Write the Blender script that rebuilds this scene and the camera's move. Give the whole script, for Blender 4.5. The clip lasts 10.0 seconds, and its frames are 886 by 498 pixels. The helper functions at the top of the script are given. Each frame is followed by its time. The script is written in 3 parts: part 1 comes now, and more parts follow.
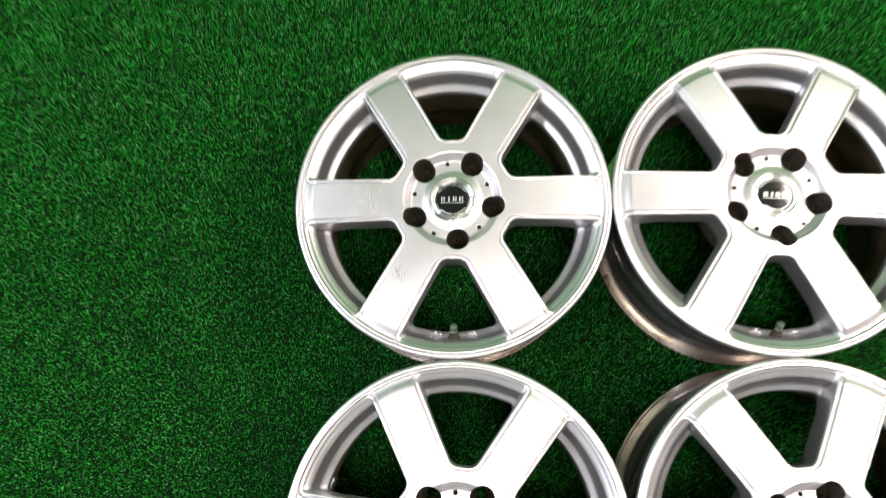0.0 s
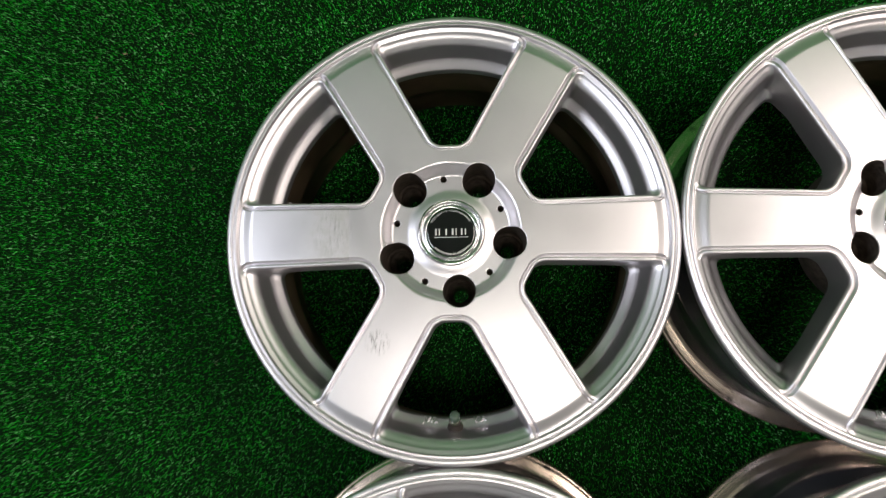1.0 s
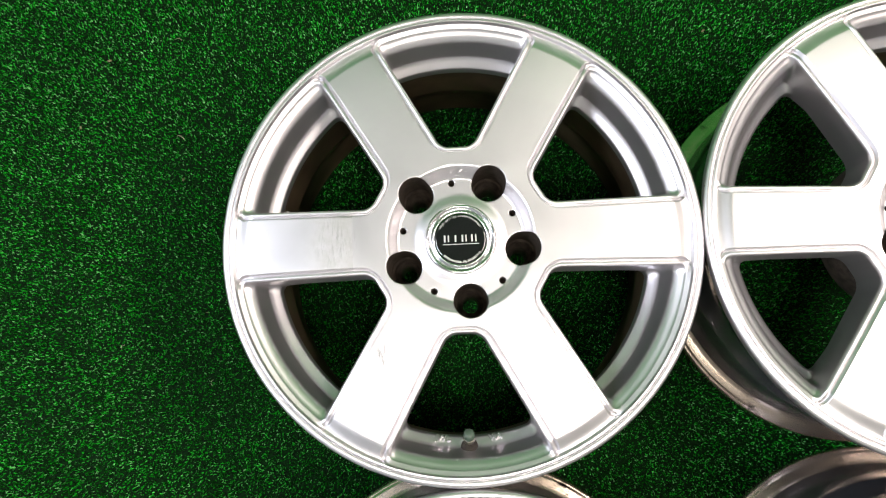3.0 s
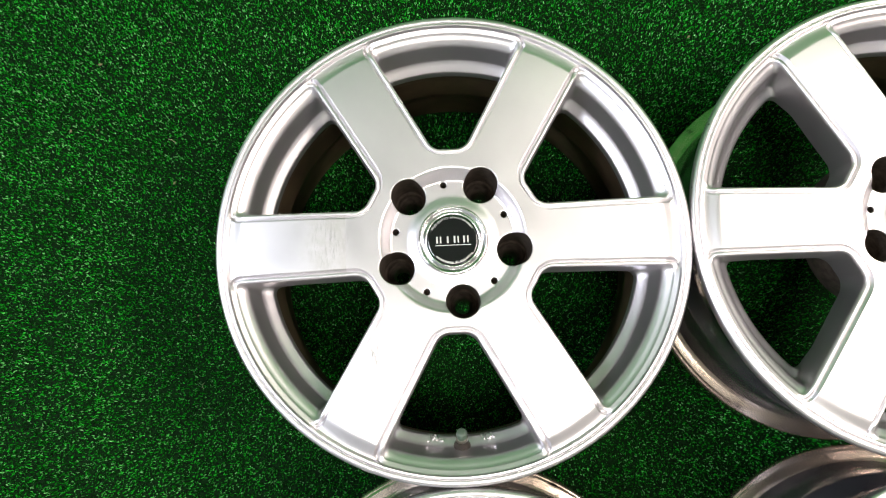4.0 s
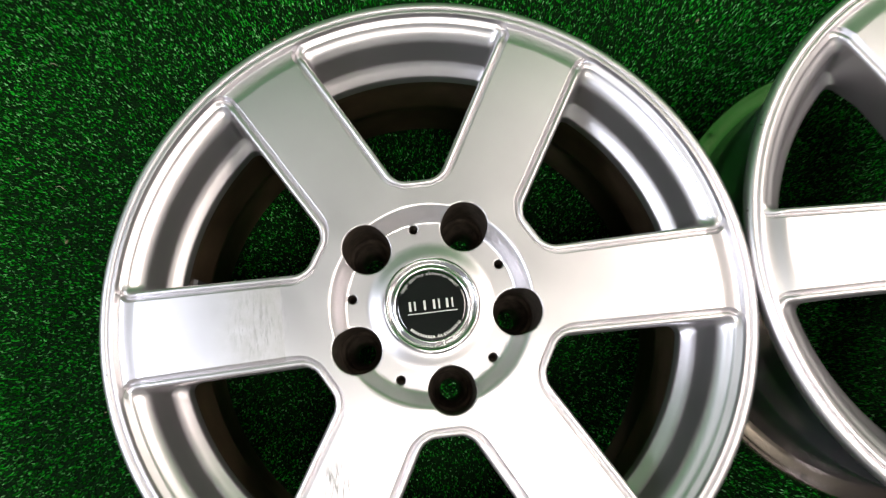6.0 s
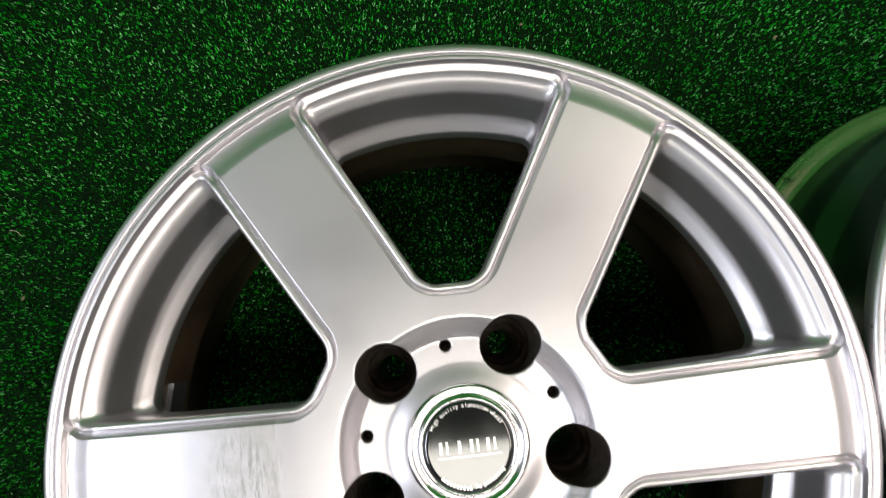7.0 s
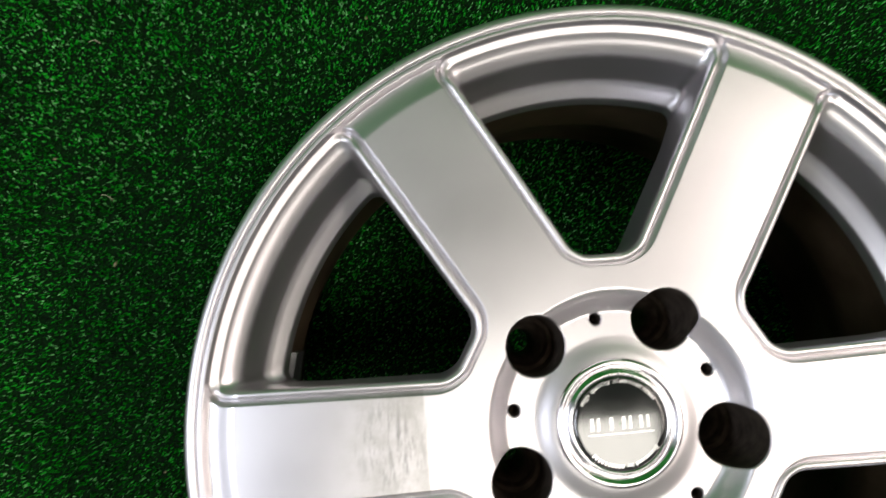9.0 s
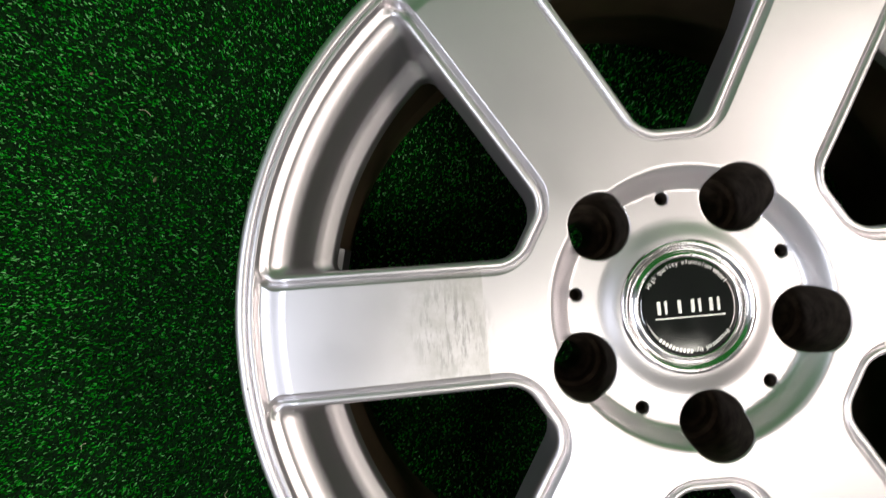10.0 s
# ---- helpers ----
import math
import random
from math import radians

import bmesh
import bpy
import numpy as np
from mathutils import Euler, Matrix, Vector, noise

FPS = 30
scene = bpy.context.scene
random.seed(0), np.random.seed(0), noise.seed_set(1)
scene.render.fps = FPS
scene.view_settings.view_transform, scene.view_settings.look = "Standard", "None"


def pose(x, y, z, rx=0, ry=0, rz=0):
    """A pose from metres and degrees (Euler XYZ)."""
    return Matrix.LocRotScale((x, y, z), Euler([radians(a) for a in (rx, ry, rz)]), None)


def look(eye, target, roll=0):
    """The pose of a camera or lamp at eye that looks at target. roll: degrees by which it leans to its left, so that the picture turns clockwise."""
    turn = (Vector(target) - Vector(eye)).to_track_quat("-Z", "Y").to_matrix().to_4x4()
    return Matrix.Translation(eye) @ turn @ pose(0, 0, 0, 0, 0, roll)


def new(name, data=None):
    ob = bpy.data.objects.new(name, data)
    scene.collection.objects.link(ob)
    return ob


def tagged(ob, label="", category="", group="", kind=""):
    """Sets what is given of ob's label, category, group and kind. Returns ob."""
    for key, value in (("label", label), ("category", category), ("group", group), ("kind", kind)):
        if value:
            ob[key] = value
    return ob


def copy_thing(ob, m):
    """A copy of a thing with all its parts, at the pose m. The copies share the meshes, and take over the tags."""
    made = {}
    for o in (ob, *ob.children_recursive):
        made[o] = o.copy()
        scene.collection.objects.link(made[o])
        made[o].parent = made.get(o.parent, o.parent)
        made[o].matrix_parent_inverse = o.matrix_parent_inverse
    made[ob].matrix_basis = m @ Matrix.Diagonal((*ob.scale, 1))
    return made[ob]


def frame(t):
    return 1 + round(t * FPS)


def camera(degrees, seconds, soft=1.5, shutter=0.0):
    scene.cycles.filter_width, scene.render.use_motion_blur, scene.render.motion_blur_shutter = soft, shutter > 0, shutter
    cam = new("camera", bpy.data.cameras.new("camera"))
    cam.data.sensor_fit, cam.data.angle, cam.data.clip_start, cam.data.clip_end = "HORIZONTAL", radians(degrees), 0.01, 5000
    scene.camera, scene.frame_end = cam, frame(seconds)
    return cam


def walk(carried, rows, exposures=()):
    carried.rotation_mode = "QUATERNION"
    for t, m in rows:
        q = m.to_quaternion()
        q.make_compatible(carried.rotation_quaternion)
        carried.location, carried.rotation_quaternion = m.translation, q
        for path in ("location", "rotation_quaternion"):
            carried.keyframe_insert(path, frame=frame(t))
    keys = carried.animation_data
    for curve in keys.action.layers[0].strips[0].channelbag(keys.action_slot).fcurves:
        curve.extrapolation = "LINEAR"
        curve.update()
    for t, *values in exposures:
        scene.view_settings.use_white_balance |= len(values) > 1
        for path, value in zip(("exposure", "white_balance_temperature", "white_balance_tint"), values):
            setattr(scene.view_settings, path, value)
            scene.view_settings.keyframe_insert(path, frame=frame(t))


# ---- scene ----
cam = camera(64.41, 10.0, soft=1.25, shutter=0.5)
PATH = [
    (0, (0.0259, -0.2856, 1.1370), (-0.0559, 0.1650, -0.8099), -10.81),
    (0.5, (0.0223, -0.1694, 0.9876), (-0.0829, 0.0591, -0.9965), -25.83),
    (1, (0.0229, -0.1075, 0.8739), (-0.0684, 0.1635, -1.1056), -19.68),
    (1.5, (0.0123, -0.0900, 0.7990), (0.0208, 0.1402, -1.1877), 0.45),
    (2, (0.0071, -0.0862, 0.7908), (-0.0334, 0.1715, -1.1921), -11.12),
    (2.2, (0.0053, -0.0921, 0.8003), (-0.0615, 0.1748, -1.1807), -15.98),
    (3.5, (-0.0003, -0.1070, 0.8430), (-0.0372, 0.2081, -1.1316), -9.27),
    (4, (-0.0037, -0.1113, 0.8424), (-0.0211, 0.2091, -1.1317), -5.70),
    (4.5, (-0.0048, -0.1121, 0.8430), (-0.0252, 0.2155, -1.1298), -6.28),
    (5, (-0.0018, -0.1165, 0.8319), (0.0068, 0.2071, -1.1417), -0.96),
    (5.5, (0.0076, -0.0704, 0.7818), (0.1198, 0.2486, -1.1894), 15.64),
    (5.7, (0.0005, -0.0670, 0.7333), (0.0727, 0.3261, -1.2264), 4.56),
    (6.8, (-0.0115, 0.0486, 0.5933), (0.0674, 0.2473, -1.3952), 14.26),
    (7, (-0.0148, 0.0613, 0.5820), (0.0515, 0.2891, -1.4039), 10.23),
    (7.5, (-0.0174, 0.0700, 0.5746), (0.0773, 0.2692, -1.4132), 19.01),
    (8, (-0.0251, 0.0769, 0.5730), (0.0603, 0.2845, -1.4144), 16.02),
    (8.5, (-0.0570, 0.0775, 0.5694), (0.0270, 0.2603, -1.4205), 19.40),
    (9, (-0.0886, 0.0628, 0.5657), (-0.0497, 0.2421, -1.4259), 7.47),
    (9.5, (-0.1060, 0.0392, 0.5578), (-0.0964, 0.1850, -1.4369), -0.77),
    (10, (-0.1078, 0.0207, 0.5459), (-0.1475, 0.1222, -1.4511), -26.52),
]
EXPOSURES = [(0.0, -0.05), (0.5, -0.6), (1.0, -0.9), (1.5, -1.05), (2.0, -0.82), (3.5, -0.07), (5.0, -0.07), (5.5, -0.35), (5.7, -0.45), (7.0, -0.9), (8.0, -0.95), (10.0, -0.95)]
walk(cam, [(t, look(eye, target, roll)) for t, eye, target, roll in PATH], EXPOSURES)

# ---- world and light ----
world = bpy.data.worlds.new("room_air")
scene.world = world
world.use_nodes = True
world.node_tree.nodes["Background"].inputs[0].default_value = (0.8, 0.85, 0.9, 1)
world.node_tree.nodes["Background"].inputs[1].default_value = 0.005

CEILING = 2.6


def panel_light(name, x, y, sx, sy, watts, colour):
    lamp = bpy.data.lights.new(name, "AREA")
    lamp.shape, lamp.size, lamp.size_y = "RECTANGLE", sx, sy
    lamp.energy, lamp.color = watts, colour
    ob = new(name, lamp)
    ob.matrix_world = pose(x, y, CEILING - 0.075)
    return ob


LAMPS = [
    (0.25, -0.69, 1.1, 0.64, 47, (1.0, 0.95, 0.86)),
    (-2.15, -0.3, 0.6, 1.6, 126, (0.86, 0.9, 1.0)),
    (1.9, 0.05, 0.6, 1.7, 106, (1.0, 0.88, 0.8)),
    # these two are unseen, added to lift the upper spokes and green wall
    (-0.75, 1.1, 1.2, 0.4, 3.5, (1.0, 0.97, 0.9)),
    (0.95, 1.12, 1.2, 0.4, 7, (1.0, 0.95, 0.86)),
]
for lx, ly, lsx, lsy, lw, lc in LAMPS:
    panel_light("assumed_panel_lamp", lx, ly, lsx, lsy, lw, lc)


# ---- materials ----
def material(name, colour, rough=0.5, metal=0.0, spec=0.5):
    m = bpy.data.materials.new(name)
    m.use_nodes = True
    b = m.node_tree.nodes["Principled BSDF"]
    b.inputs["Base Color"].default_value = (*colour, 1)
    b.inputs["Roughness"].default_value = rough
    b.inputs["Metallic"].default_value = metal
    b.inputs["Specular IOR Level"].default_value = spec
    return m, m.node_tree, b


def node(tree, kind, **values):
    n = tree.nodes.new(kind)
    for key, v in values.items():
        n.inputs[key.replace("_", " ")].default_value = v
    return n


def ramp(tree, fac, stops):
    n = tree.nodes.new("ShaderNodeValToRGB")
    e = n.color_ramp.elements
    while len(e) < len(stops):
        e.new(0.5)
    for k, (p, c) in enumerate(stops):
        e[k].position, e[k].color = p, (*c, 1)
    tree.links.new(fac, n.inputs[0])
    return n.outputs[0]


def noise_of(tree, scale, detail=4.0, rough=0.55, space="Object"):
    co = tree.nodes.new("ShaderNodeTexCoord")
    n = node(tree, "ShaderNodeTexNoise", Scale=scale, Detail=detail, Roughness=rough)
    tree.links.new(co.outputs[space], n.inputs["Vector"])
    return n.outputs["Fac"]


def bump(tree, b, height, strength, distance):
    n = node(tree, "ShaderNodeBump", Strength=strength, Distance=distance)
    tree.links.new(height, n.inputs["Height"])
    tree.links.new(n.outputs[0], b.inputs["Normal"])


def mix(tree, fac, a, b):
    n = tree.nodes.new("ShaderNodeMix")
    n.data_type = "RGBA"
    for v, k in ((fac, 0), (a, 6), (b, 7)):
        if isinstance(v, tuple):
            n.inputs[k].default_value = (*v, 1)
        elif isinstance(v, float):
            n.inputs[k].default_value = v
        else:
            tree.links.new(v, n.inputs[k])
    return n.outputs[2]


def silver_paint(name, scuffed=False):
    m, t, b = material(name, (0.6, 0.6, 0.61), 0.4, 0.95)
    big = ramp(t, noise_of(t, 14, 5), [(0.3, (0.585, 0.56, 0.585)), (0.7, (0.635, 0.61, 0.63))])
    colour = big
    rough = ramp(t, noise_of(t, 30, 6), [(0.3, (0.345,) * 3), (0.75, (0.405,) * 3)])
    if scuffed:
        co = t.nodes.new("ShaderNodeTexCoord").outputs["Object"]
        for centre, size, amount in (((-0.114, 0.0, 0.2), (0.022, 0.028, 0.05), 0.75), ((-0.070, -0.104, 0.2), (0.014, 0.014, 0.05), 0.9)):
            mp = t.nodes.new("ShaderNodeMapping")
            mp.vector_type = "POINT"
            mp.inputs["Location"].default_value = [-c / s for c, s in zip(centre, size)]
            mp.inputs["Scale"].default_value = [1 / s for s in size]
            t.links.new(co, mp.inputs["Vector"])
            length = t.nodes.new("ShaderNodeVectorMath")
            length.operation = "LENGTH"
            t.links.new(mp.outputs[0], length.inputs[0])
            inside = ramp(t, length.outputs["Value"], [(0.55, (1, 1, 1)), (1.0, (0, 0, 0))])
            stretch = t.nodes.new("ShaderNodeMapping")
            stretch.inputs["Rotation"].default_value = (0, 0, -0.45)
            stretch.inputs["Scale"].default_value = (420, 80, 40)
            t.links.new(co, stretch.inputs["Vector"])
            streak = node(t, "ShaderNodeTexNoise", Scale=1.0, Detail=5.0, Roughness=0.65)
            t.links.new(stretch.outputs[0], streak.inputs["Vector"])
            marks = ramp(t, streak.outputs["Fac"], [(0.47, (0, 0, 0)), (0.6, (amount,) * 3)])
            mask = t.nodes.new("ShaderNodeMath")
            mask.operation = "MULTIPLY"
            t.links.new(inside, mask.inputs[0])
            t.links.new(marks, mask.inputs[1])
            colour = mix(t, mask.outputs[0], colour, (0.21, 0.205, 0.2))
            rough = mix(t, mask.outputs[0], rough, (0.6, 0.6, 0.6))
        # a dulled patch that ends in a straight line across one spoke
        sep = t.nodes.new("ShaderNodeSeparateXYZ")
        t.links.new(co, sep.inputs[0])
        shape = None
        for axis, lo, hi in (("X", -0.146, -0.122), ("X", -0.0972, -0.0978), ("Y", -0.027, -0.024), ("Y", 0.027, 0.024)):
            edge = t.nodes.new("ShaderNodeMapRange")
            edge.inputs["From Min"].default_value, edge.inputs["From Max"].default_value = lo, hi
            t.links.new(sep.outputs[axis], edge.inputs["Value"])
            if shape is None:
                shape = edge.outputs[0]
            else:
                times = t.nodes.new("ShaderNodeMath")
                times.operation = "MULTIPLY"
                t.links.new(shape, times.inputs[0])
                t.links.new(edge.outputs[0], times.inputs[1])
                shape = times.outputs[0]
        cloudy = ramp(t, noise_of(t, 70, 6, 0.65), [(0.35, (0.2,) * 3), (0.65, (0.9,) * 3)])
        times = t.nodes.new("ShaderNodeMath")
        times.operation = "MULTIPLY"
        t.links.new(shape, times.inputs[0])
        t.links.new(cloudy, times.inputs[1])
        colour = mix(t, times.outputs[0], colour, (0.41, 0.395, 0.38))
        rough = mix(t, times.outputs[0], rough, (0.5, 0.5, 0.5))
    # small stone chips along the lip
    where = t.nodes.new("ShaderNodeTexCoord").outputs["Object"]
    flat = t.nodes.new("ShaderNodeVectorMath")
    flat.operation = "MULTIPLY"
    flat.inputs[1].default_value = (1, 1, 0)
    t.links.new(where, flat.inputs[0])
    far = t.nodes.new("ShaderNodeVectorMath")
    far.operation = "LENGTH"
    t.links.new(flat.outputs[0], far.inputs[0])
    on_lip = t.nodes.new("ShaderNodeMapRange")
    on_lip.inputs["From Min"].default_value, on_lip.inputs["From Max"].default_value = 0.2135, 0.2145
    t.links.new(far.outputs["Value"], on_lip.inputs["Value"])
    chips = ramp(t, noise_of(t, 170, 2, 0.5), [(0.72, (0, 0, 0)), (0.76, (1, 1, 1))])
    both = t.nodes.new("ShaderNodeMath")
    both.operation = "MULTIPLY"
    t.links.new(on_lip.outputs[0], both.inputs[0])
    t.links.new(chips, both.inputs[1])
    colour = mix(t, both.outputs[0], colour, (0.12, 0.11, 0.1))
    t.links.new(colour, b.inputs["Base Color"])
    t.links.new(rough, b.inputs["Roughness"])
    bump(t, b, noise_of(t, 900, 2), 0.05, 0.0004)
    b.inputs["Coat Weight"].default_value = 0.1
    b.inputs["Coat Roughness"].default_value = 0.25
    return m


SILVER = silver_paint("silver_paint")
SILVER_SCUFFED = silver_paint("silver_paint_scuffed", True)

BARREL, t, b = material("barrel_paint", (0.2, 0.21, 0.23), 0.26, 0.85)
t.links.new(ramp(t, noise_of(t, 18, 6), [(0.3, (0.15, 0.155, 0.17)), (0.7, (0.26, 0.26, 0.28))]), b.inputs["Base Color"])
bump(t, b, noise_of(t, 250, 3), 0.15, 0.001)

WORN, t, b = material("worn_flange_metal", (0.6, 0.55, 0.5), 0.27, 0.95)
t.links.new(ramp(t, noise_of(t, 45, 7, 0.7), [(0.33, (0.03, 0.025, 0.022)), (0.4, (0.5, 0.4, 0.33)), (0.8, (0.62, 0.52, 0.44))]), b.inputs["Base Color"])
bump(t, b, noise_of(t, 200, 4), 0.12, 0.0006)

# Brown brake dust, taken darker to paint in the shade inside the wheel.
INNER, t, b = material("dusty_shaded_barrel", (0.25, 0.16, 0.09), 0.45, 0.6)
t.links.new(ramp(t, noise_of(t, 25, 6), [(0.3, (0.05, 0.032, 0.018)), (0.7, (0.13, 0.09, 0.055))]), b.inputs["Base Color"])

# Brown bare metal; the shade down the holes is also put into this colour.
HOLE, t, b = material("shaded_lug_seat_metal", (0.1, 0.085, 0.075), 0.4, 0.7)
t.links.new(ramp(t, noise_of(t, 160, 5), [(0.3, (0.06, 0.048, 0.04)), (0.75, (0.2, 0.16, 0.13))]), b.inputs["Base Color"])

CHROME, t, b = material("cap_chrome", (0.7, 0.68, 0.7), 0.06, 1.0)
t.links.new(ramp(t, noise_of(t, 200, 3), [(0.3, (0.12,) * 3), (0.8, (0.2,) * 3)]), b.inputs["Roughness"])
BLACK, t, b = material("cap_black_gloss", (0.006, 0.006, 0.0065), 0.07, 0.0, 0.5)
b.inputs["IOR"].default_value = 1.8
t.links.new(ramp(t, noise_of(t, 120, 4), [(0.3, (0.06,) * 3), (0.8, (0.12,) * 3)]), b.inputs["Roughness"])
PRINT, t, b = material("cap_silver_print", (0.72, 0.72, 0.7), 0.3, 0.6)
RUBBER, t, b = material("valve_rubber", (0.022, 0.016, 0.012), 0.6)
VALVE, t, b = material("valve_metal", (0.4, 0.36, 0.31), 0.25, 1.0)
WEIGHT, t, b = material("lead_weight", (0.16, 0.16, 0.17), 0.35, 0.8)
VALVECAP, t, b = material("valve_cap_plastic", (0.05, 0.075, 0.055), 0.45)

BLADE, t, b = material("turf_blade", (0.01, 0.11, 0.03), 0.55, 0.0, 0.04)
geo = t.nodes.new("ShaderNodeNewGeometry")
# Random greens; the darkest paint in gap shade, the palest paint in glints.
glint_gap_tones = ramp(t, geo.outputs["Random Per Island"], [(0.0, (0.0004, 0.006, 0.0008)), (0.26, (0.0012, 0.06, 0.002)), (0.54, (0.004, 0.33, 0.008)), (0.82, (0.028, 0.74, 0.044)), (1.0, (0.4, 0.95, 0.4))])
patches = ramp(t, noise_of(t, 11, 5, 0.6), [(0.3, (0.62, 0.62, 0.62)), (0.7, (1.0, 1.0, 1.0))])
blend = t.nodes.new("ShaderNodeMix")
blend.data_type, blend.blend_type = "RGBA", "MULTIPLY"
blend.inputs[0].default_value = 1.0
t.links.new(glint_gap_tones, blend.inputs[6])
t.links.new(patches, blend.inputs[7])
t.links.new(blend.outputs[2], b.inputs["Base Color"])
# Backing nearly black: the shade in the gaps between blades is painted in.
TURF, t, b = material("shaded_turf_mat", (0.004, 0.04, 0.01), 0.85, 0.0, 0.1)
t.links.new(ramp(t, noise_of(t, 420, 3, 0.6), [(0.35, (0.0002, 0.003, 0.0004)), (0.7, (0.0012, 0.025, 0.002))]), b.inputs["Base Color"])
bump(t, b, noise_of(t, 420, 3), 1.0, 0.004)
WALL, t, b = material("wall_paint", (0.7, 0.7, 0.69), 0.8)
t.links.new(ramp(t, noise_of(t, 2, 5), [(0.3, (0.58, 0.57, 0.58)), (0.7, (0.66, 0.65, 0.66))]), b.inputs["Base Color"])
WALL_GREEN, t, b = material("green_wall_cloth", (0.02, 0.16, 0.04), 0.85)
t.links.new(ramp(t, noise_of(t, 6, 6), [(0.3, (0.006, 0.19, 0.012)), (0.7, (0.01, 0.27, 0.02))]), b.inputs["Base Color"])
CEIL, t, b = material("ceiling_paint", (0.8, 0.8, 0.79), 0.85)
t.links.new(ramp(t, noise_of(t, 3, 5), [(0.3, (0.44, 0.44, 0.43)), (0.7, (0.5, 0.5, 0.49))]), b.inputs["Base Color"])
HOUSING, t, b = material("lamp_housing", (0.8, 0.8, 0.8), 0.4)
STRAW, t, b = material("dry_stem", (0.5, 0.46, 0.3), 0.6)
DEBRIS, t, b = material("dry_leaf", (0.25, 0.17, 0.08), 0.7)
t.links.new(ramp(t, noise_of(t, 400, 3), [(0.3, (0.11, 0.09, 0.04)), (0.7, (0.28, 0.24, 0.13))]), b.inputs["Base Color"])


# ---- mesh helpers ----
def mesh_of(name, verts, faces, mat, smooth=True, normals=None):
    me = bpy.data.meshes.new(name)
    me.from_pydata([tuple(v) for v in verts], [], [tuple(f) for f in faces])
    me.materials.append(mat)
    me.polygons.foreach_set("use_smooth", [smooth] * len(me.polygons))
    me.update()
    if normals is not None:
        me.normals_split_custom_set_from_vertices([tuple(n) for n in normals])
    return me


def part(name, bm, mat, parent, label="", smooth=True):
    """bm: a bmesh or a ready mesh."""
    if isinstance(bm, bmesh.types.BMesh):
        me = bpy.data.meshes.new(name)
        bmesh.ops.recalc_face_normals(bm, faces=bm.faces)
        bm.to_mesh(me)
        bm.free()
        me.materials.append(mat)
        me.polygons.foreach_set("use_smooth", [smooth] * len(me.polygons))
    else:
        me = bm
    ob = new(name, me)
    ob.parent = parent
    return tagged(ob, label)


def revolve(profile, steps=360, close=False):
    """A surface of revolution about z from (r, z) points."""
    a = np.radians(np.arange(steps) * 360.0 / steps)
    verts, faces, n = [], [], len(profile)
    for r, z in profile:
        verts += [(r * math.cos(k), r * math.sin(k), z) for k in a]
    for i in range(n - 1 + (1 if close else 0)):
        j = (i + 1) % n
        for k in range(steps):
            l = (k + 1) % steps
            faces.append((i * steps + k, j * steps + k, j * steps + l, i * steps + l))
    return verts, faces


def rounded(profile, radius=0.0008):
    """The profile with each inner corner cut by two points, for soft edges."""
    out = [profile[0]]
    for p, q, s in zip(profile, profile[1:], profile[2:]):
        for other in (p, s):
            d = math.dist(q, other)
            k = min(radius / d, 0.4)
            out.append((q[0] + (other[0] - q[0]) * k, q[1] + (other[1] - q[1]) * k))
    return out + [profile[-1]]


def box(bm, lo, hi, bevel=0.0):
    made = bmesh.ops.create_cube(bm, size=1)
    for v in made["verts"]:
        v.co = [l + (h - l) * (c + 0.5) for l, h, c in zip(lo, hi, v.co)]
    if bevel:
        edges = list({e for v in made["verts"] for e in v.link_edges})
        bmesh.ops.bevel(bm, geom=edges, offset=bevel, segments=2, affect="EDGES")


# ---- the room ----
def slab(name, lo, hi, mat):
    bm = bmesh.new()
    box(bm, lo, hi)
    return tagged(part(name, bm, mat, None, smooth=False), kind="structure")


X0, X1, Y0, Y1 = -3.2, 3.2, -2.6, 1.6
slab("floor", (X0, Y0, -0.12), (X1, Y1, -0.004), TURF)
slab("ceiling", (X0, Y0, CEILING), (X1, Y1, CEILING + 0.15), CEIL)
slab("wall_north", (X0 - 0.15, Y1, -0.12), (X1 + 0.15, Y1 + 0.15, CEILING + 0.15), WALL_GREEN)
slab("wall_south", (X0 - 0.15, Y0 - 0.15, -0.12), (X1 + 0.15, Y0, CEILING + 0.15), WALL)
slab("wall_west", (X0 - 0.15, Y0, -0.12), (X0, Y1, CEILING + 0.15), WALL)
slab("wall_east", (X1, Y0, -0.12), (X1 + 0.15, Y1, CEILING + 0.15), WALL)

for lx, ly, lsx, lsy, lw, lc in LAMPS:
    bm = bmesh.new()
    box(bm, (-lsx / 2 - 0.02, -lsy / 2 - 0.02, -0.07), (lsx / 2 + 0.02, lsy / 2 + 0.02, 0), 0.004)
    lamp = part("assumed_ceiling_lamp", bm, HOUSING, None, smooth=False)
    lamp.matrix_basis = pose(lx, ly, CEILING)
    tagged(lamp, "white flat ceiling lamp panel assumed overhead", "ceiling lamp", "ceiling lamps")

# ---- the wheel ----
R_HUB, R_RING = 0.0775, 0.2105
BOLTS = [-11 + 72 * k for k in range(5)]
SMALL = [25 + 72 * k for k in range(5)]


def smooth_step(a, b, x):
    k = min(max((x - a) / (b - a), 0.0), 1.0)
    return k * k * (3 - 2 * k)


def face_height(r):
    """Height of the painted face: a slightly domed star that rounds down to the lip."""
    z = 0.2138 - 0.28 * max(r - 0.066, 0.0) ** 2
    z += (0.2052 - z) * smooth_step(0.1930, 0.2070, r)
    z += 0.0036 * smooth_step(0.2070, 0.2092, r)
    return z


